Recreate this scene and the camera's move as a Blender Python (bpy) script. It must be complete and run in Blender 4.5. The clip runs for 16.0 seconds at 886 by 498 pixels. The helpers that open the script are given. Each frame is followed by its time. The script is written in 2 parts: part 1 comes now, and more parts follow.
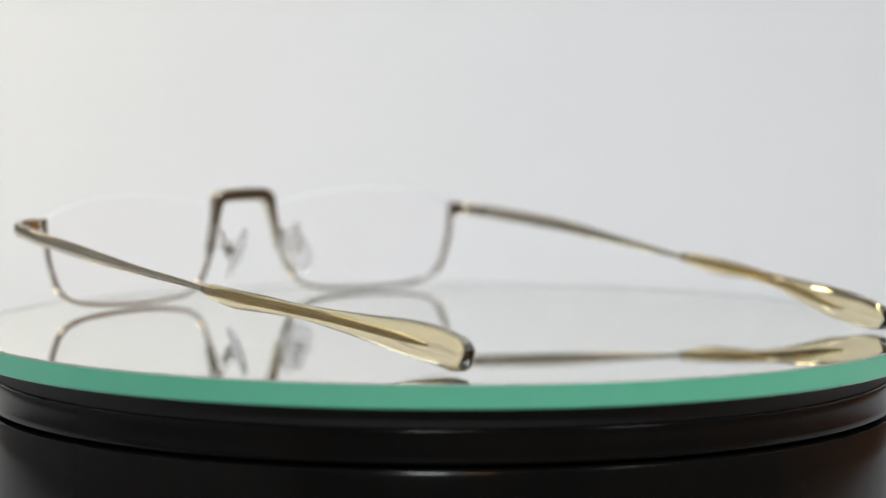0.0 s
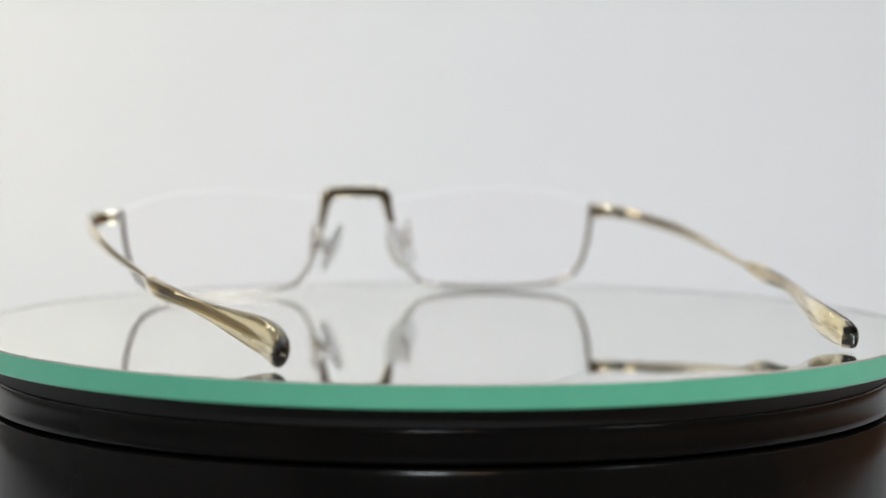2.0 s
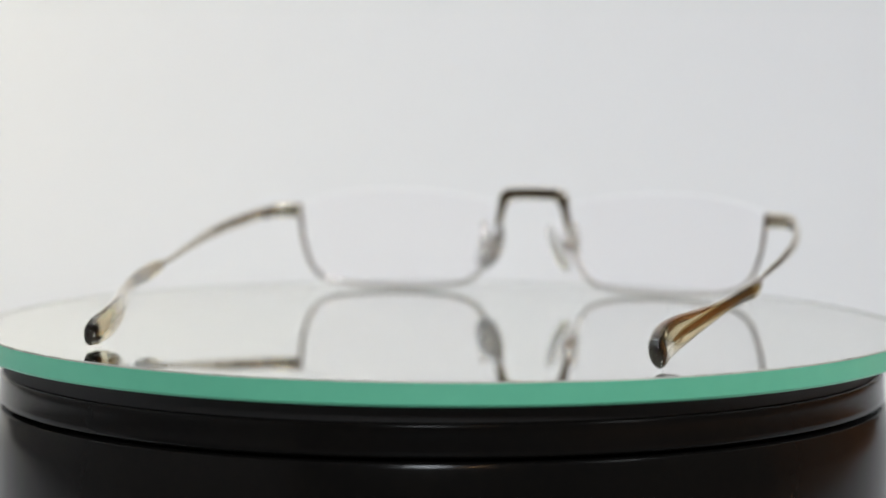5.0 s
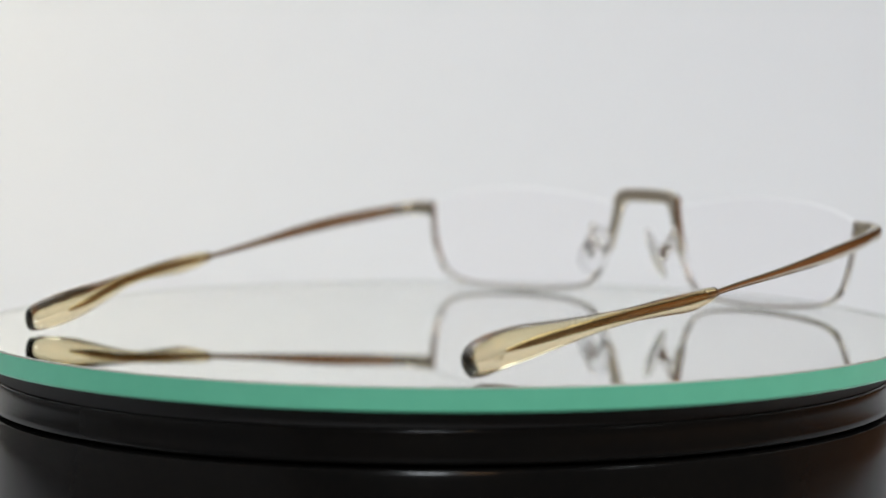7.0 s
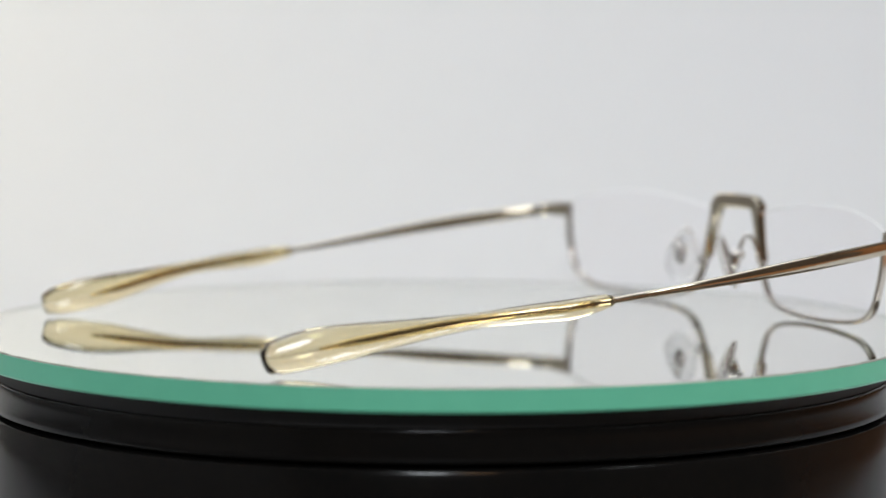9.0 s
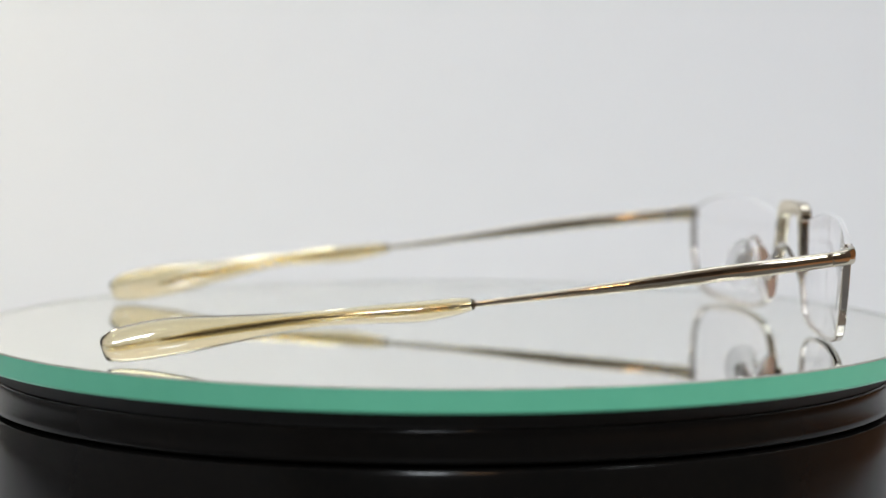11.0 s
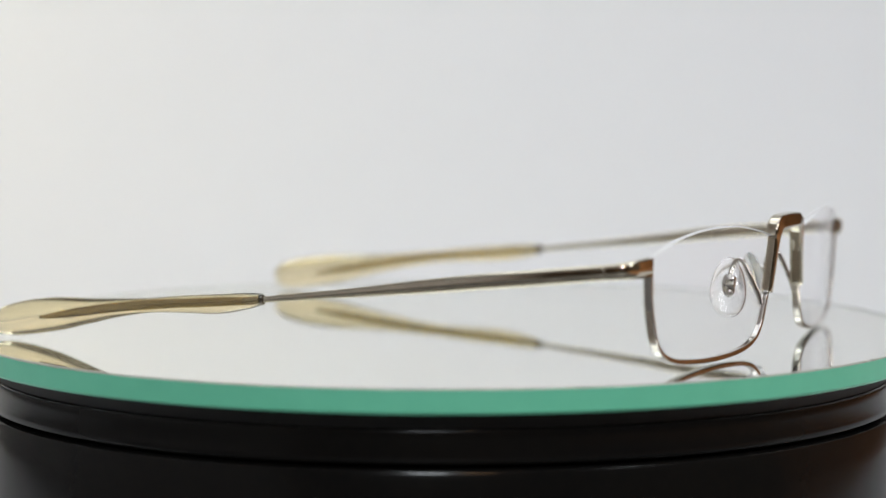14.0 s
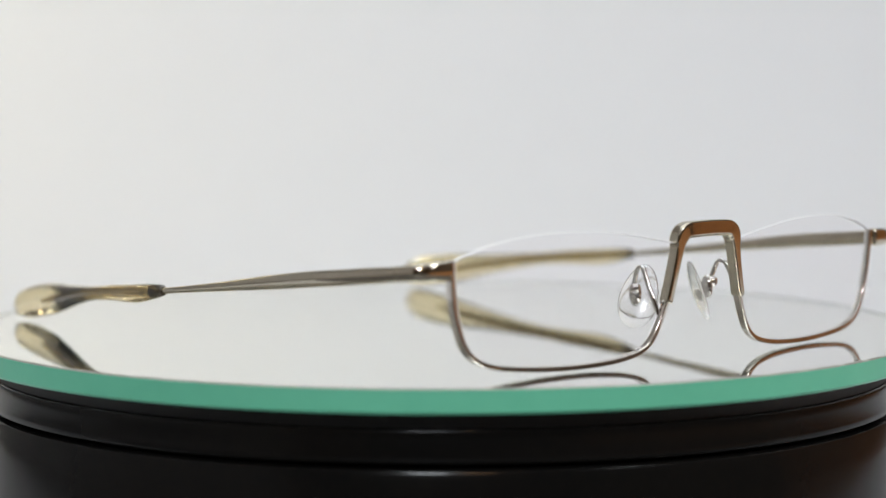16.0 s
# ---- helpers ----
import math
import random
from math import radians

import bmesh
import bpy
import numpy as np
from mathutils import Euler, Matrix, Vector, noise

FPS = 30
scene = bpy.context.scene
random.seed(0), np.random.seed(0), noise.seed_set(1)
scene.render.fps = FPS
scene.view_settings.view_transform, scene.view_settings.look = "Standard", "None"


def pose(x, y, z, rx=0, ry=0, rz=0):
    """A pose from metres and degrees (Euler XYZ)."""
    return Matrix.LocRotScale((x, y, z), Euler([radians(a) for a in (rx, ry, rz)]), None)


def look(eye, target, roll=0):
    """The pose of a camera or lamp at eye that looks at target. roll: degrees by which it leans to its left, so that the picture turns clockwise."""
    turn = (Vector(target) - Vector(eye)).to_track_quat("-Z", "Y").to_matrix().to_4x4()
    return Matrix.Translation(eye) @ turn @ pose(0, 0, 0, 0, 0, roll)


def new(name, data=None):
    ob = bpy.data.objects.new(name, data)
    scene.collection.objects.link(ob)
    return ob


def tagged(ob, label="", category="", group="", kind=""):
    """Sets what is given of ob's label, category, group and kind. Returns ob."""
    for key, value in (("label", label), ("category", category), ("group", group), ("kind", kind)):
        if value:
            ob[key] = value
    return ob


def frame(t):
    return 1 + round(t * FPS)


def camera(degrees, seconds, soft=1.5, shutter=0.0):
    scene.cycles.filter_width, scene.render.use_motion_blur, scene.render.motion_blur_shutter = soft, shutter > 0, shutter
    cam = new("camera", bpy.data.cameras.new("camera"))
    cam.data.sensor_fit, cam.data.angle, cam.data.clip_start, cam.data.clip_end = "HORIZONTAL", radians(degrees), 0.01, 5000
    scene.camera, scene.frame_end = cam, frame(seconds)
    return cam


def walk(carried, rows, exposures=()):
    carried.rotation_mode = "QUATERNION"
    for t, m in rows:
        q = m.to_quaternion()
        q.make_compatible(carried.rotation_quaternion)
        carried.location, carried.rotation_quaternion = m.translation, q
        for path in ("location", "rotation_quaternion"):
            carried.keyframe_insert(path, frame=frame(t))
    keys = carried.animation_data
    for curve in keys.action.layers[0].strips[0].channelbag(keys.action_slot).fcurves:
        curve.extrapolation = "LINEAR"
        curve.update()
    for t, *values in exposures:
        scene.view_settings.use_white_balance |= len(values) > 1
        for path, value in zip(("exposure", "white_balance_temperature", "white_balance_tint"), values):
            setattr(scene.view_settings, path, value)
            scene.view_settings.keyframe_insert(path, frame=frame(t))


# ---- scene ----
# The stage: a round mirror turns on a black turntable; z = 0 is the mirror's top, the axis is x = y = 0.
MM = 0.001
cam = camera(21.46, 16.0, soft=1.5)
cam.data.dof.use_dof = True
cam.data.dof.focus_distance = 0.450
cam.data.dof.aperture_fstop = 11.0
LEVEL = pose(-0.0009, -0.5014, 0.0539, 85.692, 0, -0.129) @ pose(0, 0, 0, 0, 0, 0.098)
BACK = LEVEL @ Matrix.Translation((0, 0, 0.0125))     # the picture shrinks a little while the lens is set to the far rims
walk(cam, [(0, LEVEL), (2.7, LEVEL), (2.85, BACK), (4.5, BACK), (6.75, BACK), (6.95, LEVEL), (9, LEVEL), (16, LEVEL)],
     exposures=[(0, -0.04), (16, -0.04)])

# ---- light ----
world = bpy.data.worlds.new("world")
scene.world = world
world.use_nodes = True
world.node_tree.nodes["Background"].inputs["Color"].default_value = (0.9, 0.93, 1.0, 1)
world.node_tree.nodes["Background"].inputs["Strength"].default_value = 0.05


def softbox(name, eye, target, width, height, watts, colour):
    lamp = bpy.data.lights.new(name, "AREA")
    lamp.shape, lamp.size, lamp.size_y, lamp.energy, lamp.color = "RECTANGLE", width, height, watts, colour
    ob = new(name, lamp)
    ob.matrix_world = look(eye, target)
    return ob


softbox("overhead_light", (0.05, 0.15, 1.12), (0.05, 0.149, 0), 1.3, 1.0, 5.8, (0.835, 0.92, 1.0))
# Warm stand-in lamp, added to tint the paper's left; no source known.
softbox("side_fill", (-0.56, 0.50, 0.42), (-0.38, 0.85, 0.08), 0.25, 0.25, 1.1, (1.0, 0.89, 0.62))
softbox("side_fill", (0.62, -0.55, 0.62), (0, 0.1, 0.0), 0.2, 0.3, 2.0, (0.92, 0.965, 1.0))
softbox("room_light", (-0.12, -1.9, 1.0), (0, 0, 0.0), 0.28, 0.22, 11.5, (0.88, 0.94, 1.0))
softbox("warm_lamp", (0.28, -1.9, 0.95), (0, 0, 0.0), 0.10, 0.10, 1.2, (1.0, 0.58, 0.28))
softbox("backdrop_light", (0.1, 0.25, 0.80), (0.05, 0.85, 0.02), 0.8, 0.2, 1.1, (0.825, 0.907, 1.0))


# ---- materials ----
def material(name, colour=(0.8, 0.8, 0.8), rough=0.5, metal=0.0, transmission=0.0, ior=1.5, coat=0.0):
    m = bpy.data.materials.new(name)
    m.use_nodes = True
    b = m.node_tree.nodes["Principled BSDF"]
    b.inputs["Base Color"].default_value = (*colour, 1)
    b.inputs["Roughness"].default_value = rough
    b.inputs["Metallic"].default_value = metal
    b.inputs["Transmission Weight"].default_value = transmission
    b.inputs["IOR"].default_value = ior
    b.inputs["Coat Weight"].default_value = coat
    return m


def vary(m, scale, low, high, bump=0.0, rough=None, fine=8.0):
    """Two scales of noise between two colours, with relief and uneven gloss."""
    nodes, links = m.node_tree.nodes, m.node_tree.links
    b = nodes["Principled BSDF"]
    where = nodes.new("ShaderNodeTexCoord")
    big, small = nodes.new("ShaderNodeTexNoise"), nodes.new("ShaderNodeTexNoise")
    for node, s in ((big, scale), (small, scale * fine)):
        node.inputs["Scale"].default_value = s
        node.inputs["Detail"].default_value = 4
        links.new(where.outputs["Object"], node.inputs["Vector"])
    both = nodes.new("ShaderNodeMath")
    both.operation = "MULTIPLY_ADD"
    both.inputs[1].default_value = 0.4
    links.new(small.outputs["Fac"], both.inputs[0])
    half = nodes.new("ShaderNodeMath")
    half.operation = "MULTIPLY"
    half.inputs[1].default_value = 0.6
    links.new(big.outputs["Fac"], half.inputs[0])
    links.new(half.outputs[0], both.inputs[2])
    ramp = nodes.new("ShaderNodeValToRGB")
    ramp.color_ramp.elements[0].position, ramp.color_ramp.elements[1].position = 0.35, 0.65
    ramp.color_ramp.elements[0].color, ramp.color_ramp.elements[1].color = (*low, 1), (*high, 1)
    links.new(both.outputs[0], ramp.inputs["Fac"])
    links.new(ramp.outputs["Color"], b.inputs["Base Color"])
    if bump:
        relief = nodes.new("ShaderNodeBump")
        relief.inputs["Strength"].default_value, relief.inputs["Distance"].default_value = bump, 0.0004
        links.new(small.outputs["Fac"], relief.inputs["Height"])
        links.new(relief.outputs["Normal"], b.inputs["Normal"])
    if rough:
        span = nodes.new("ShaderNodeMapRange")
        span.inputs["To Min"].default_value, span.inputs["To Max"].default_value = rough
        links.new(both.outputs[0], span.inputs["Value"])
        links.new(span.outputs["Result"], b.inputs["Roughness"])
    return m


METAL = vary(material("champagne_metal", metal=1.0), 90, (0.60, 0.54, 0.43), (0.68, 0.62, 0.50), rough=(0.045, 0.10))
STEEL = vary(material("polished_steel", metal=1.0), 120, (0.66, 0.64, 0.61), (0.74, 0.72, 0.69), rough=(0.05, 0.11))
CORE = vary(material("core_wire", metal=1.0), 120, (0.56, 0.46, 0.28), (0.66, 0.56, 0.37), rough=(0.12, 0.22))
COLLAR = vary(material("dark_plated_metal", metal=1.0), 120, (0.30, 0.28, 0.25), (0.38, 0.36, 0.32), rough=(0.2, 0.3))
RIM_METAL = vary(material("pale_rim_metal", metal=1.0), 120, (0.66, 0.61, 0.55), (0.74, 0.69, 0.63), rough=(0.06, 0.13))
ACETATE = material("honey_acetate", (0.93, 0.815, 0.55), 0.02, transmission=1.0, ior=1.40)
shader = ACETATE.node_tree.nodes["Principled BSDF"]
shader.inputs["Coat Weight"].default_value = 1.0
shader.inputs["Coat Roughness"].default_value = 0.03
SILICONE = material("clear_silicone", (0.98, 0.98, 0.98), 0.10, transmission=0.86, ior=1.28, coat=0.6)
LENS = material("lens_glass", (1.0, 0.992, 1.0), 0.0, transmission=1.0, ior=1.06)
LENS_EDGE = material("ground_lens_edge", (0.95, 0.95, 0.95), 0.3, transmission=0.1, ior=1.4)
GLASS = material("mirror_glass", (0.998, 1.0, 0.998), 0.0, transmission=1.0, ior=1.02)
SILVERING = material("mirror_silvering", (0.96, 0.968, 0.915), 0.0, metal=1.0)
GREEN = vary(material("green_glass_edge", rough=0.30), 25, (0.19, 0.75, 0.49), (0.21, 0.79, 0.52), rough=(0.3, 0.42))
# Pale colour stands in for the highlight along the glass bevel.
BEVEL = vary(material("bevel_sheen"), 30, (0.44, 0.47, 0.41), (0.54, 0.56, 0.49), rough=(0.2, 0.35))
BLACK = vary(material("black_plastic", ior=1.30), 40, (0.007, 0.007, 0.007), (0.010, 0.009, 0.008), rough=(0.12, 0.20), fine=14)
BLACK.node_tree.nodes["Principled BSDF"].inputs["Specular IOR Level"].default_value = 0.3
MATTE_BLACK = vary(material("matte_black"), 60, (0.006, 0.006, 0.006), (0.012, 0.012, 0.012), rough=(0.55, 0.7))
PAPER = vary(material("white_paper"), 3, (0.79, 0.79, 0.795), (0.81, 0.81, 0.815), rough=(0.7, 0.85), fine=30)
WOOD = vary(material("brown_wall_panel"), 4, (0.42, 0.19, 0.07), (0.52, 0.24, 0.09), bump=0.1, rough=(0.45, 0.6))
# Dark colour stands in for the dimness of an unseen room.
DARK_SURROUND = vary(material("dark_surround"), 3, (0.13, 0.10, 0.075), (0.18, 0.14, 0.108), bump=0.1, rough=(0.7, 0.9))
GREY = vary(material("grey_laminate"), 5, (0.13, 0.125, 0.12), (0.17, 0.165, 0.16), rough=(0.45, 0.6))
# Pale colour for unseen surfaces that are added to bounce light.
PALE_BOUNCE = vary(material("pale_bounce"), 3, (0.76, 0.76, 0.75), (0.81, 0.81, 0.80), bump=0.05, rough=(0.8, 0.9))


# ---- mesh helpers ----
def link(name, bm, mats, parent=None, label="", smooth=True, crease=52):
    bmesh.ops.recalc_face_normals(bm, faces=bm.faces)
    me = bpy.data.meshes.new(name)
    if smooth:
        for f in bm.faces:
            f.smooth = True
    bm.to_mesh(me)
    bm.free()
    if smooth:
        me.set_sharp_from_angle(angle=radians(crease))
    for m in mats if isinstance(mats, (list, tuple)) else (mats,):
        me.materials.append(m)
    ob = new(name, me)
    ob.parent = parent
    return tagged(ob, label)


def part(name, bm, mat, parent, label="", crease=52):
    return link(name, bm, mat, parent, label, crease=crease)


def spline(points, steps=8):
    """Catmull-Rom through control points of any number of values."""
    p = [np.array(q, float) for q in points]
    p = [2 * p[0] - p[1]] + p + [2 * p[-1] - p[-2]]
    out = []
    for i in range(1, len(p) - 2):
        for k in range(steps):
            t = k / steps
            a, b, c, d = p[i - 1:i + 3]
            out.append(0.5 * (2 * b + (c - a) * t + (2 * a - 5 * b + 4 * c - d) * t * t + (3 * b - a - 3 * c + d) * t ** 3))
    return out + [p[-2]]


def section(a, b, sides, power, corner):
    """Points of a bar's section: a superellipse or, with a corner radius, a flat-sided bar with rounded edges."""
    if not corner:
        angles = [2 * math.pi * (k + 0.5) / sides for k in range(sides)]
        return [(a * math.copysign(abs(math.cos(q)) ** (2 / power), math.cos(q)), b * math.copysign(abs(math.sin(q)) ** (2 / power), math.sin(q))) for q in angles]
    r = min(corner, 0.8 * a, 0.8 * b)
    hold = 0.12 * r
    out = []
    for sx, sy, start in ((1, 1, 0), (-1, 1, 90), (-1, -1, 180), (1, -1, 270)):
        cx, cy = sx * (a - r), sy * (b - r)
        arc = [(cx + r * math.cos(radians(start + q)), cy + r * math.sin(radians(start + q))) for q in (0, 22.5, 45, 67.5, 90)]
        first, last = radians(start), radians(start + 90)
        out.append((arc[0][0] + hold * math.sin(first), arc[0][1] - hold * math.cos(first)))
        out += arc
        out.append((arc[-1][0] - hold * math.sin(last), arc[-1][1] + hold * math.cos(last)))
    return out


def sweep(rows, sides=16, power=2.0, up=(0, 0, 1), round_ends=0.5, place=None, twist=None, corner=0.0):
    """A closed bar along rows of x, y, z, width, height in mm, with rounded ends."""
    bm = bmesh.new()
    rows = [np.array(r, float) for r in rows]
    n = len(rows)
    up = np.array(up, float)
    rings = []
    full = []
    for i, r in enumerate(rows):
        t = rows[min(i + 1, n - 1)][:3] - rows[max(i - 1, 0)][:3]
        t /= np.linalg.norm(t)
        side = np.cross(t, up)
        side /= np.linalg.norm(side)
        full.append((r[:3], t, side, np.cross(side, t), r[3] / 2, r[4] / 2))
    c, t, s, u, a, b = full[0]
    e = min(a, b) * round_ends
    caps = [(c - t * e * math.cos(q), t, s, u, a - e * (1 - math.sin(q)), b - e * (1 - math.sin(q))) for q in (0.05, 0.5, 1.0)]
    c, t, s, u, a, b = full[-1]
    e = min(a, b) * round_ends
    tail = [(c + t * e * math.cos(q), t, s, u, a - e * (1 - math.sin(q)), b - e * (1 - math.sin(q))) for q in (1.0, 0.5, 0.05)]
    whole = caps + full + tail
    for j, (c, t, s, u, a, b) in enumerate(whole):
        turn = twist(j / (len(whole) - 1)) if twist else 0.0
        ring = []
        for x, y in section(a, b, sides, power, corner):
            x, y = x * math.cos(turn) - y * math.sin(turn), x * math.sin(turn) + y * math.cos(turn)
            w = c + s * x + u * y
            ring.append(bm.verts.new(place(*w) if place else Vector(w) * MM))
        rings.append(ring)
    count = len(rings[0])
    for a, b in zip(rings, rings[1:]):
        for k in range(count):
            bm.faces.new((a[k], a[(k + 1) % count], b[(k + 1) % count], b[k]))
    bm.faces.new(rings[0][::-1])
    bm.faces.new(rings[-1])
    return bm


def lathe(profile, sides=192, mat_of=None):
    """Turns a profile of (radius, height) in metres round the z axis; radius 0 closes it."""
    bm = bmesh.new()
    rings = []
    for r, z in profile:
        if r == 0:
            rings.append([bm.verts.new((0, 0, z))] * sides)
        else:
            rings.append([bm.verts.new((r * math.cos(2 * math.pi * k / sides), r * math.sin(2 * math.pi * k / sides), z)) for k in range(sides)])
    for i, (a, b) in enumerate(zip(rings, rings[1:])):
        for k in range(sides):
            f = bm.faces.new([v for v in dict.fromkeys((a[k], a[(k + 1) % sides], b[(k + 1) % sides], b[k]))])
            if mat_of:
                f.material_index = mat_of[i]
    return bm


# ---- the set ----
def sheet(rows, west, east, thick):
    """A bent sheet; its (y, z) rows run along it, from x west to x east, thickness below."""
    bm = bmesh.new()
    n = len(rows)
    pts = []
    for i, (y, z) in enumerate(rows):
        a, b = rows[max(i - 1, 0)], rows[min(i + 1, n - 1)]
        d = Vector((b[0] - a[0], b[1] - a[1])).normalized()
        pts.append([bm.verts.new(v) for v in ((west, y, z), (east, y, z), (east, y + d.y * thick, z - d.x * thick), (west, y + d.y * thick, z - d.x * thick))])
    for a, b in zip(pts, pts[1:]):
        for k in range(4):
            bm.faces.new((a[k], a[(k + 1) % 4], b[(k + 1) % 4], b[k]))
    bm.faces.new(pts[0]), bm.faces.new(pts[-1])
    return bm


FLOOR = -0.065
BEND = [(-0.10, FLOOR), (0.1, FLOOR), (0.45, FLOOR)]
BEND += [(0.45 + 0.45 * math.sin(a), FLOOR + 0.45 * (1 - math.cos(a))) for a in (math.pi / 2 * k / 14 for k in range(1, 15))]
BEND += [(0.90, 0.8), (0.90, 1.18)]
tagged(link("backdrop", sheet(BEND, -0.62, 0.55, 0.003), PAPER), "seamless white paper sweep behind the turntable", "backdrop", kind="structure")


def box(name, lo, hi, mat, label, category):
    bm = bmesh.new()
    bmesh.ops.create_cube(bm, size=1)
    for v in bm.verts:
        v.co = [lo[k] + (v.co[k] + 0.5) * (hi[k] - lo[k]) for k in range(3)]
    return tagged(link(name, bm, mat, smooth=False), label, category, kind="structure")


box("table_top", (-1.15, -0.75, FLOOR - 0.045), (0.30, 1.0, FLOOR - 0.003), GREY, "plain grey table top under the paper sweep", "table")
# Unseen slab, added for the low brown reflection in metal and base.
box("brown_slab", (0.30, -0.75, FLOOR - 0.045), (1.19, 1.0, FLOOR - 0.004), WOOD, "unseen brown slab beside the paper, added for brown reflections", "table")
box("floor", (-1.4, -2.2, -0.86), (1.2, 1.6, -0.80), WOOD, "brown wooden floor of the room", "floor")
# Unseen dark walls, added so that metal and tips reflect a dim room.
box("unseen_wall_south", (-1.4, -2.26, -0.8), (1.2, -2.2, 1.2), DARK_SURROUND, "unseen dark wall behind the set, added for dark reflections", "wall")
box("unseen_wall_east", (1.2, -2.26, -0.8), (1.26, 1.66, 1.2), DARK_SURROUND, "unseen dark wall beside the set, added for dark reflections", "wall")
box("wall_panel_east", (1.17, -0.10, -0.8), (1.2, 1.35, 0.75), WOOD, "brown wooden panelling on the side wall", "panelling")
# Unseen pale walls and a low ceiling, added to brighten what the glasses reflect.
box("unseen_wall_west", (-1.46, -2.26, -0.8), (-1.4, 1.66, 1.2), PALE_BOUNCE, "unseen pale wall beside the set, added to bounce light", "wall")
box("unseen_wall_north", (-1.4, 1.6, -0.8), (1.2, 1.66, 1.2), PALE_BOUNCE, "unseen pale wall behind the paper, added to bounce light", "wall")
box("ceiling", (-1.46, -2.26, 1.2), (1.26, 1.66, 1.26), PALE_BOUNCE, "unseen white ceiling, set low to bounce light", "ceiling")


# ---- turntable ----
def make_turntable():
    table = tagged(new("turntable"), "round black glossy plastic display turntable on white paper", "turntable")
    table.location = (0, 0, FLOOR)
    h = -FLOOR
    body = [(0, 0.001), (0.0968, 0.001), (0.0980, 0.003), (0.0983, 0.012), (0.0980, h - 0.0215), (0.0969, h - 0.0166), (0.0967, h - 0.0158), (0.0966, h - 0.0156), (0.0963, h - 0.0155), (0.0930, h - 0.0155), (0.0930, h - 0.0174), (0, h - 0.0174)]
    part("body", lathe(body), BLACK, table)
    top = [(0, h - 0.0170), (0.0925, h - 0.0170), (0.0925, h - 0.0146), (0.0960, h - 0.0145), (0.0963, h - 0.0143), (0.0964, h - 0.0140), (0.0963, h - 0.0132), (0.0962, h - 0.0120), (0.0961, h - 0.0102), (0.0961, h - 0.0089), (0.0960, h - 0.0085), (0.0957, h - 0.0083), (0, h - 0.0083)]
    platter = part("platter", lathe(top), BLACK, table)
    # Black disc that fills the gap between platter and mirror.
    pad = [(0, h - 0.0082), (0.0954, h - 0.0082), (0.0954, h - 0.0051), (0, h - 0.0051)]
    part("black_disc", lathe(pad), MATTE_BLACK, platter, "black disc under the mirror")
    return table, platter


def make_mirror():
    r, t = 0.1011, 0.0047
    body = [(0, -0.00034), (r - 0.0001, -0.00034), (r, -0.0004), (r, -t + 0.0005), (r - 0.0005, -t), (0, -t)]
    face = [(0, 0), (r - 0.0004, 0), (r - 0.0001, -0.0001), (r, -0.0003), (0, -0.0003)]
    bodies = []
    for prof, mats in ((body, (0, 1, 1, 1, 0)), (face, (0, 1, 1, 0))):
        bm = lathe(prof, 256, mats)
        for v in bm.verts:
            v.co += Vector((0.0004, 0.0007, 0))
        bodies.append(bm)
    ob = link("round_mirror", bodies[0], (SILVERING, GREEN), crease=15)
    part("glass_face", bodies[1], (GLASS, BEVEL), ob, "clear glass face, its bevel highlight put in as pale colour", 15)
    return tagged(ob, "round thick glass mirror with green edge on black turntable", "mirror")


# ---- glasses ----
TURN = radians(0.9)


def place(x, y, z):
    """From the spectacles' own middle line to the mirror's axis, in metres."""
    return Vector((x * math.cos(TURN) - y * math.sin(TURN) + 2.9, x * math.sin(TURN) + y * math.cos(TURN), z)) * MM


def front(x, z):
    """Depth of the gently bowed, slightly tilted front at x, z in mm."""
    return 77.2 - 0.00195 * x * x - (23 - z) * 0.05


RIM = [(59.5, 21.3), (59.1, 16.5), (58.2, 11.0), (55.7, 5.0), (51.0, 2.1), (42.0, 0.95), (31.0, 0.65), (20.5, 1.4), (14.6, 3.6), (11.3, 9.0), (9.3, 15.5), (7.9, 22.0)]
BROW = [(8.6, 22.6), (17, 24.1), (26, 25.3), (35, 25.7), (44, 25.3), (52, 24.0), (58.0, 22.2)]


def make_lens(s):
    outline = [(x, z) for x, z in spline(RIM, 6)] + [(x, z) for x, z in spline(BROW, 6)]
    cx, cz = 34.0, 13.0
    bm = bmesh.new()
    faces = []
    for off, inset in ((0.6, 0.6), (-0.6, 0.6)):
        mid = bm.verts.new(place(s * cx, front(cx, cz) + off, cz))
        rings = []
        for q in (0.3, 0.55, 0.78, 0.93, 0.974):
            rings.append([bm.verts.new(place(s * (cx + (x - cx) * q), front(cx + (x - cx) * q, cz + (z - cz) * q) + off, cz + (z - cz) * q)) for x, z in outline])
        n = len(outline)
        for k in range(n):
            bm.faces.new((mid, rings[0][k], rings[0][(k + 1) % n]))
            for a, b in zip(rings, rings[1:]):
                bm.faces.new((a[k], b[k], b[(k + 1) % n], a[(k + 1) % n]))
        faces.append(rings[-1])
    n = len(outline)
    edge = [bm.verts.new(place(s * (cx + (x - cx) * 0.992), front(x, z), cz + (z - cz) * 0.992)) for x, z in outline]
    for a, b in ((faces[0], edge), (edge, faces[1])):
        for k in range(n):
            bm.faces.new((a[k], a[(k + 1) % n], b[(k + 1) % n], b[k])).material_index = 1
    return bm


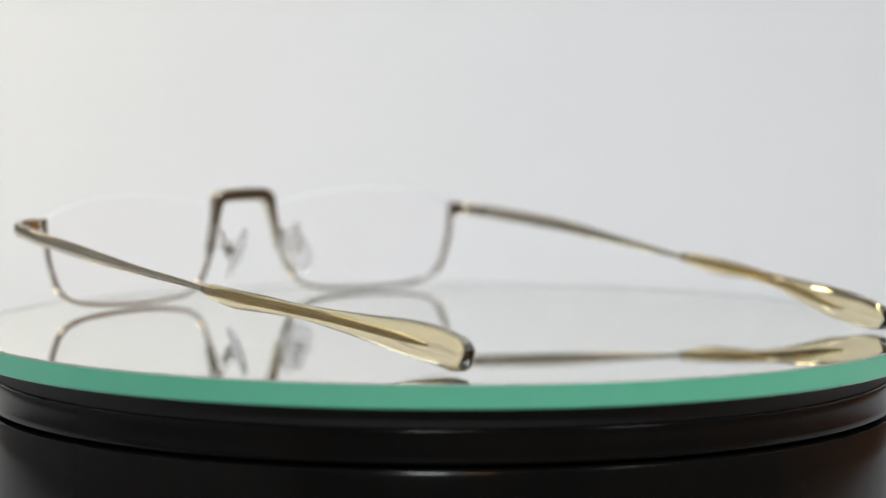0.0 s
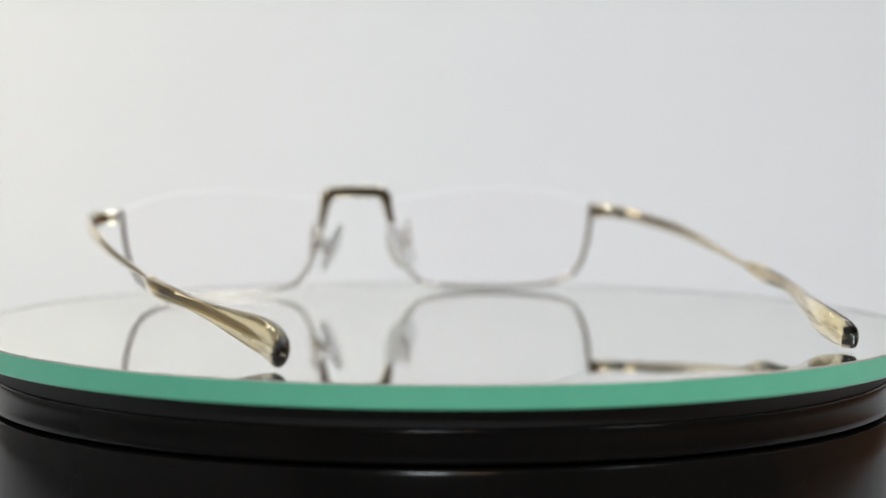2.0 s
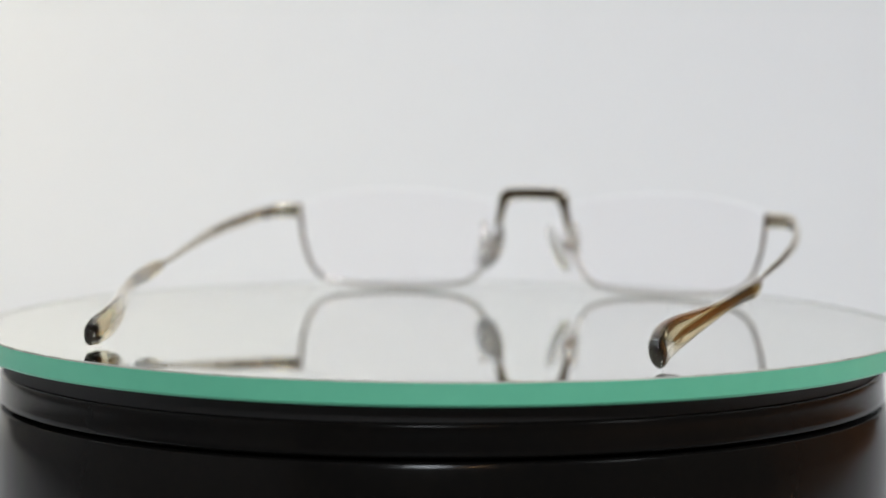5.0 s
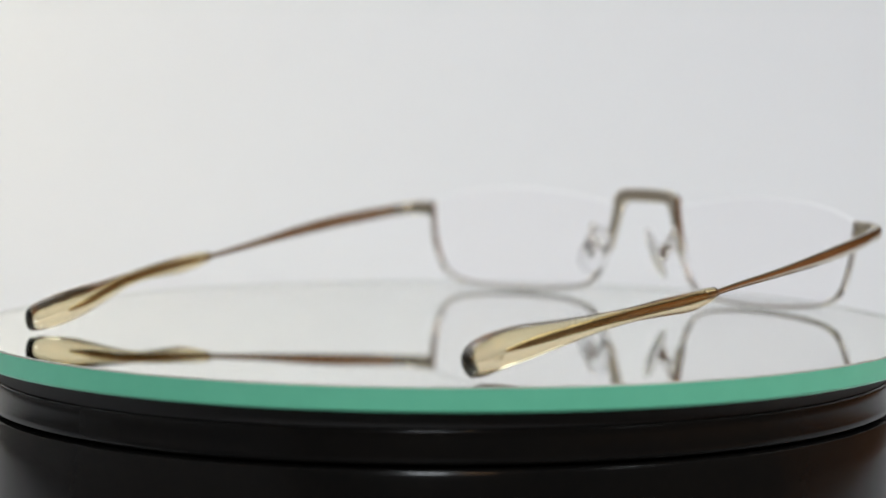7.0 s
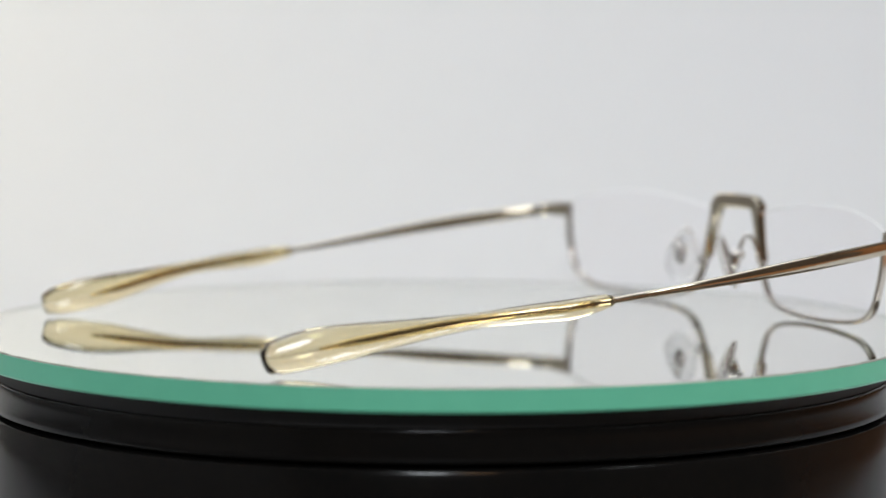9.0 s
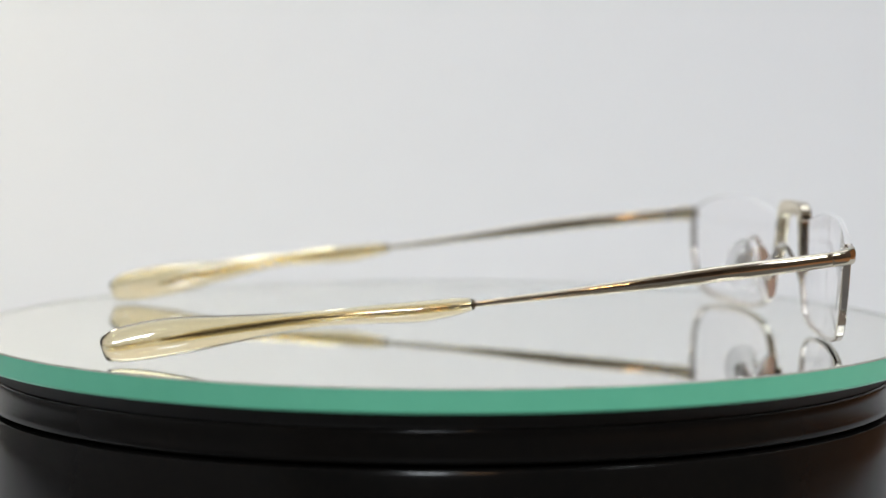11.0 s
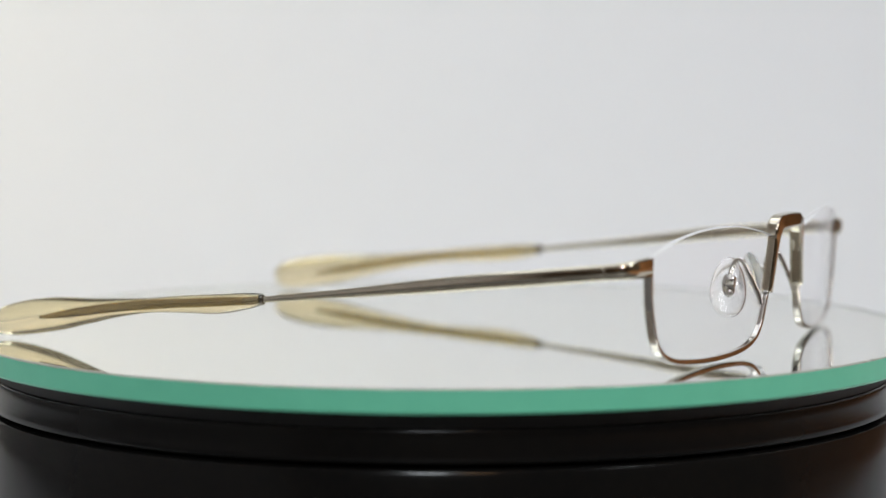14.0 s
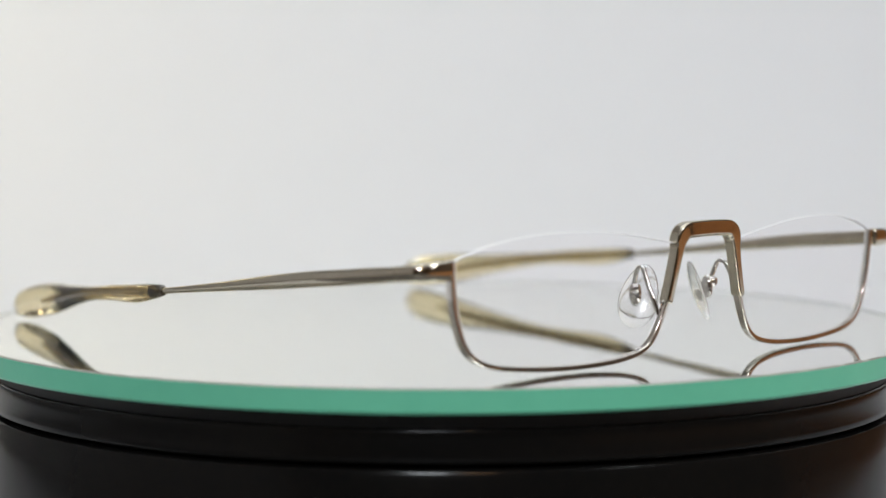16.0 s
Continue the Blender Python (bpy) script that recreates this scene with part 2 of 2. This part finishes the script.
def make_pad(s):
    """A soft drop-shaped pad, domed towards the nose."""
    bm = bmesh.new()
    bmesh.ops.create_uvsphere(bm, u_segments=28, v_segments=16, radius=1)
    tall = Vector((-0.38 * s, -0.05, 0.92)).normalized()
    flat = Vector((-0.82 * s, -0.57, 0.0))
    flat = (flat - tall * flat.dot(tall)).normalized()
    wide = tall.cross(flat)
    for v in bm.verts:
        w = 3.7 * (1 - 0.18 * v.co.z)
        bend = 0.35 * (v.co.y ** 2 + v.co.z ** 2)
        c = flat * (v.co.x * 1.15 - bend) + wide * (v.co.y * w) + tall * (v.co.z * 6.3)
        v.co = place(s * 8.3 + c.x, 67.9 + c.y, 11.6 + c.z)
    return bm


def dot(x, y, z, r, squash=(1, 1, 1)):
    bm = bmesh.new()
    bmesh.ops.create_uvsphere(bm, u_segments=16, v_segments=10, radius=1)
    for v in bm.verts:
        v.co = place(x + v.co.x * r * squash[0], y + v.co.y * r * squash[1], z + v.co.z * r * squash[2])
    return bm


def splay(s, y):
    """One temple is bent out a little at its hinge."""
    return -1.1 * max(0.0, min(1.0, (y - 40) / 24)) if s < 0 else 0.0


def stretch(s, x, y, z, w, h):
    """The other temple's tip is bent out and reaches a little further back."""
    k = max(0.0, min(1.0, (-y - 20) / 45)) if s > 0 else 0.0
    return s * x + 1.5 * k, y - 1.9 * k, z, w, h


def make_glasses():
    g = tagged(new("reading_glasses"), "open half-rim champagne metal reading glasses lying on a round mirror", "glasses")
    arch = [(10.35, 11.5), (9.2, 16.0), (8.1, 20.8), (7.5, 23.2), (6.1, 24.5), (3.0, 24.75), (0, 24.8)]
    arch = arch + [(-x, z) for x, z in arch[-2::-1]]
    rows = [(x, front(x, z) + 0.2, z, w, 2.6) for x, z, w in spline([(x, z, 1.7 if z < 18 else 2.1 if z < 22 else 3.1) for x, z in arch], 6)]
    part("bridge", sweep(rows, up=(0, 1, 0), round_ends=0.3, place=place, corner=0.55), METAL, g, "flat arched champagne metal bridge")
    for s in (1, -1):
        rim = [(s * x, front(x, z), z, 0.95, 1.7) for x, z in spline(RIM, 8)]
        part("rim", sweep(rim, up=(0, 1, 0), round_ends=0.3, place=place, corner=0.3), RIM_METAL, g, "thin metal half rim under the lens")
        lens = part("lens", make_lens(s), (LENS, LENS_EDGE), g, "clear lens with a bare polished top edge", 30)
        lens.visible_shadow = False
        end = spline([(59.7, 70.3, 19.6, 1.8, 3.6), (62.4, 69.9, 19.6, 1.9, 3.5), (64.5, 69.1, 19.5, 2.0, 3.3), (65.7, 68.0, 19.4, 2.0, 3.1), (66.3, 66.4, 19.2, 1.9, 2.95), (66.7, 64.75, 19.05, 1.85, 2.9)], 6)
        end = [(s * x + splay(s, y), y + 0.5 * (s < 0), z, w, h) for x, y, z, w, h in end]
        piece = part("end_piece", sweep(end, 28, 2.6, round_ends=0.5, place=place), METAL, g)
        part("hinge", sweep([(s * 65.5 + splay(s, 66), 65.4, z, 1.5, 1.5) for z in (17.9, 18.5, 19.1, 19.7, 20.2)], 14, 2.0, (0, 1, 0), 0.3, place), STEEL, piece, "small hinge barrel")
        bar = spline([(66.75, 64.4, 19.02, 1.8, 2.85), (68.5, 55, 18.1, 2.0, 3.0), (69.8, 43, 16.9, 1.9, 3.0), (70.0, 31, 15.5, 1.6, 2.6), (69.2, 17, 13.8, 1.35, 1.85), (68.0, 4, 12.3, 1.2, 1.4), (67.3, -8.2, 10.9, 1.0, 1.1)], 7)
        part("temple", sweep([(s * x + splay(s, y), y + (0.5 if s < 0 and y > 50 else 0), z, w, h) for x, y, z, w, h in bar], 28, 2.2, (0, 0, 1), 0.15, place), METAL, g, "slim tapered metal temple")
        tip = spline([(67.5, -4.6, 11.4, 2.2, 2.4), (67.5, -8, 10.9, 3.0, 3.3), (67.1, -14, 10.1, 3.4, 3.9), (65.9, -22, 9.6, 3.1, 3.5), (64.4, -30, 8.9, 2.8, 3.0), (62.3, -38, 7.9, 3.0, 3.7), (59.8, -46, 6.7, 3.5, 5.1), (57.4, -54, 5.55, 3.8, 6.7), (56.2, -60, 4.7, 3.9, 7.2), (55.9, -64.5, 3.95, 3.8, 7.0), (56.0, -67.6, 3.4, 3.6, 6.3), (56.2, -69.0, 3.0, 3.2, 5.3)], 6)
        lean = lambda q: -s * radians(14) * max(0.0, min(1.0, (q - 0.4) / 0.4))
        sleeve = part("temple_tip", sweep([stretch(s, *row) for row in tip], 40, 2.0, (0, 0, 1), 0.9, place, lean), ACETATE, g, "translucent honey-coloured sculpted acetate tip")
        core = spline([(67.4, -8.4, 10.9, 0.9, 1.1), (66.7, -16, 10.2, 1.0, 1.3), (65.2, -26, 9.4, 1.0, 1.3), (62.9, -36, 8.3, 1.0, 1.4), (60.2, -45, 6.9, 1.0, 1.5), (57.7, -53, 5.5, 0.9, 1.4), (56.4, -59.5, 4.4, 0.4, 0.5)], 6)
        part("core_wire", sweep([stretch(s, *row) for row in core], 16, 2.0, (0, 0, 1), 0.5, place), CORE, sleeve, "dark flat wire inside the tip")
        part("collar", sweep([(s * 67.5, y, 11.4 + (y + 4.0) * 0.1, 1.9, 2.1) for y in (-4.1, -4.3, -4.5)], 18, 2.2, (0, 0, 1), 0.2, place), COLLAR, sleeve, "narrow dark metal end ring")
        part("solder_joint", dot(s * 10.85, front(10.8, 11.2) + 0.1, 11.2, 0.8, (0.8, 1.2, 0.7)), STEEL, g, "small bright soldered end of the bridge")
        arm = spline([(11.4, 75.9, 8.6), (11.9, 74.9, 11.5), (12.0, 73.2, 15.2), (11.7, 71.9, 17.4), (11.5, 70.4, 17.2), (11.2, 69.4, 15.0), (10.9, 69.1, 13.2)], 6)
        part("pad_arm", sweep([(s * x, y, z, 0.95, 0.95) for x, y, z in arm], 10, 2.0, (0.3, 0.9, 0.31), 0.5, place), STEEL, g, "bent steel pad arm")
        pad = part("nose_pad", make_pad(s), SILICONE, g, "clear soft oval nose pad")
        pad.visible_shadow = False
        part("pad_mount", dot(s * 10.3, 68.7, 12.3, 1.5, (0.6, 0.95, 1.6)), STEEL, pad, "steel mount in the pad")
        part("screw", dot(s * 11.1, 69.4, 13.4, 1.25, (0.9, 0.9, 0.9)), STEEL, pad)
    return g


ASKEW = pose(0, 0, 0, -0.055, 0.192, 0)
table, platter = make_turntable()
mirror = make_mirror()
glasses = make_glasses()


def motions():
    """The platter, the mirror and what lies on it turn clockwise, seen from above, at 11.12 degrees a second; the mirror lies a trifle askew."""
    for thing, askew in ((platter, pose(0, 0, 0)), (mirror, ASKEW), (glasses, ASKEW)):
        walk(thing, [(t, pose(0, 0, 0, 0, 0, -(11.12 * (t - 3.7) + 1.717)) @ askew) for t in range(17)])


motions()
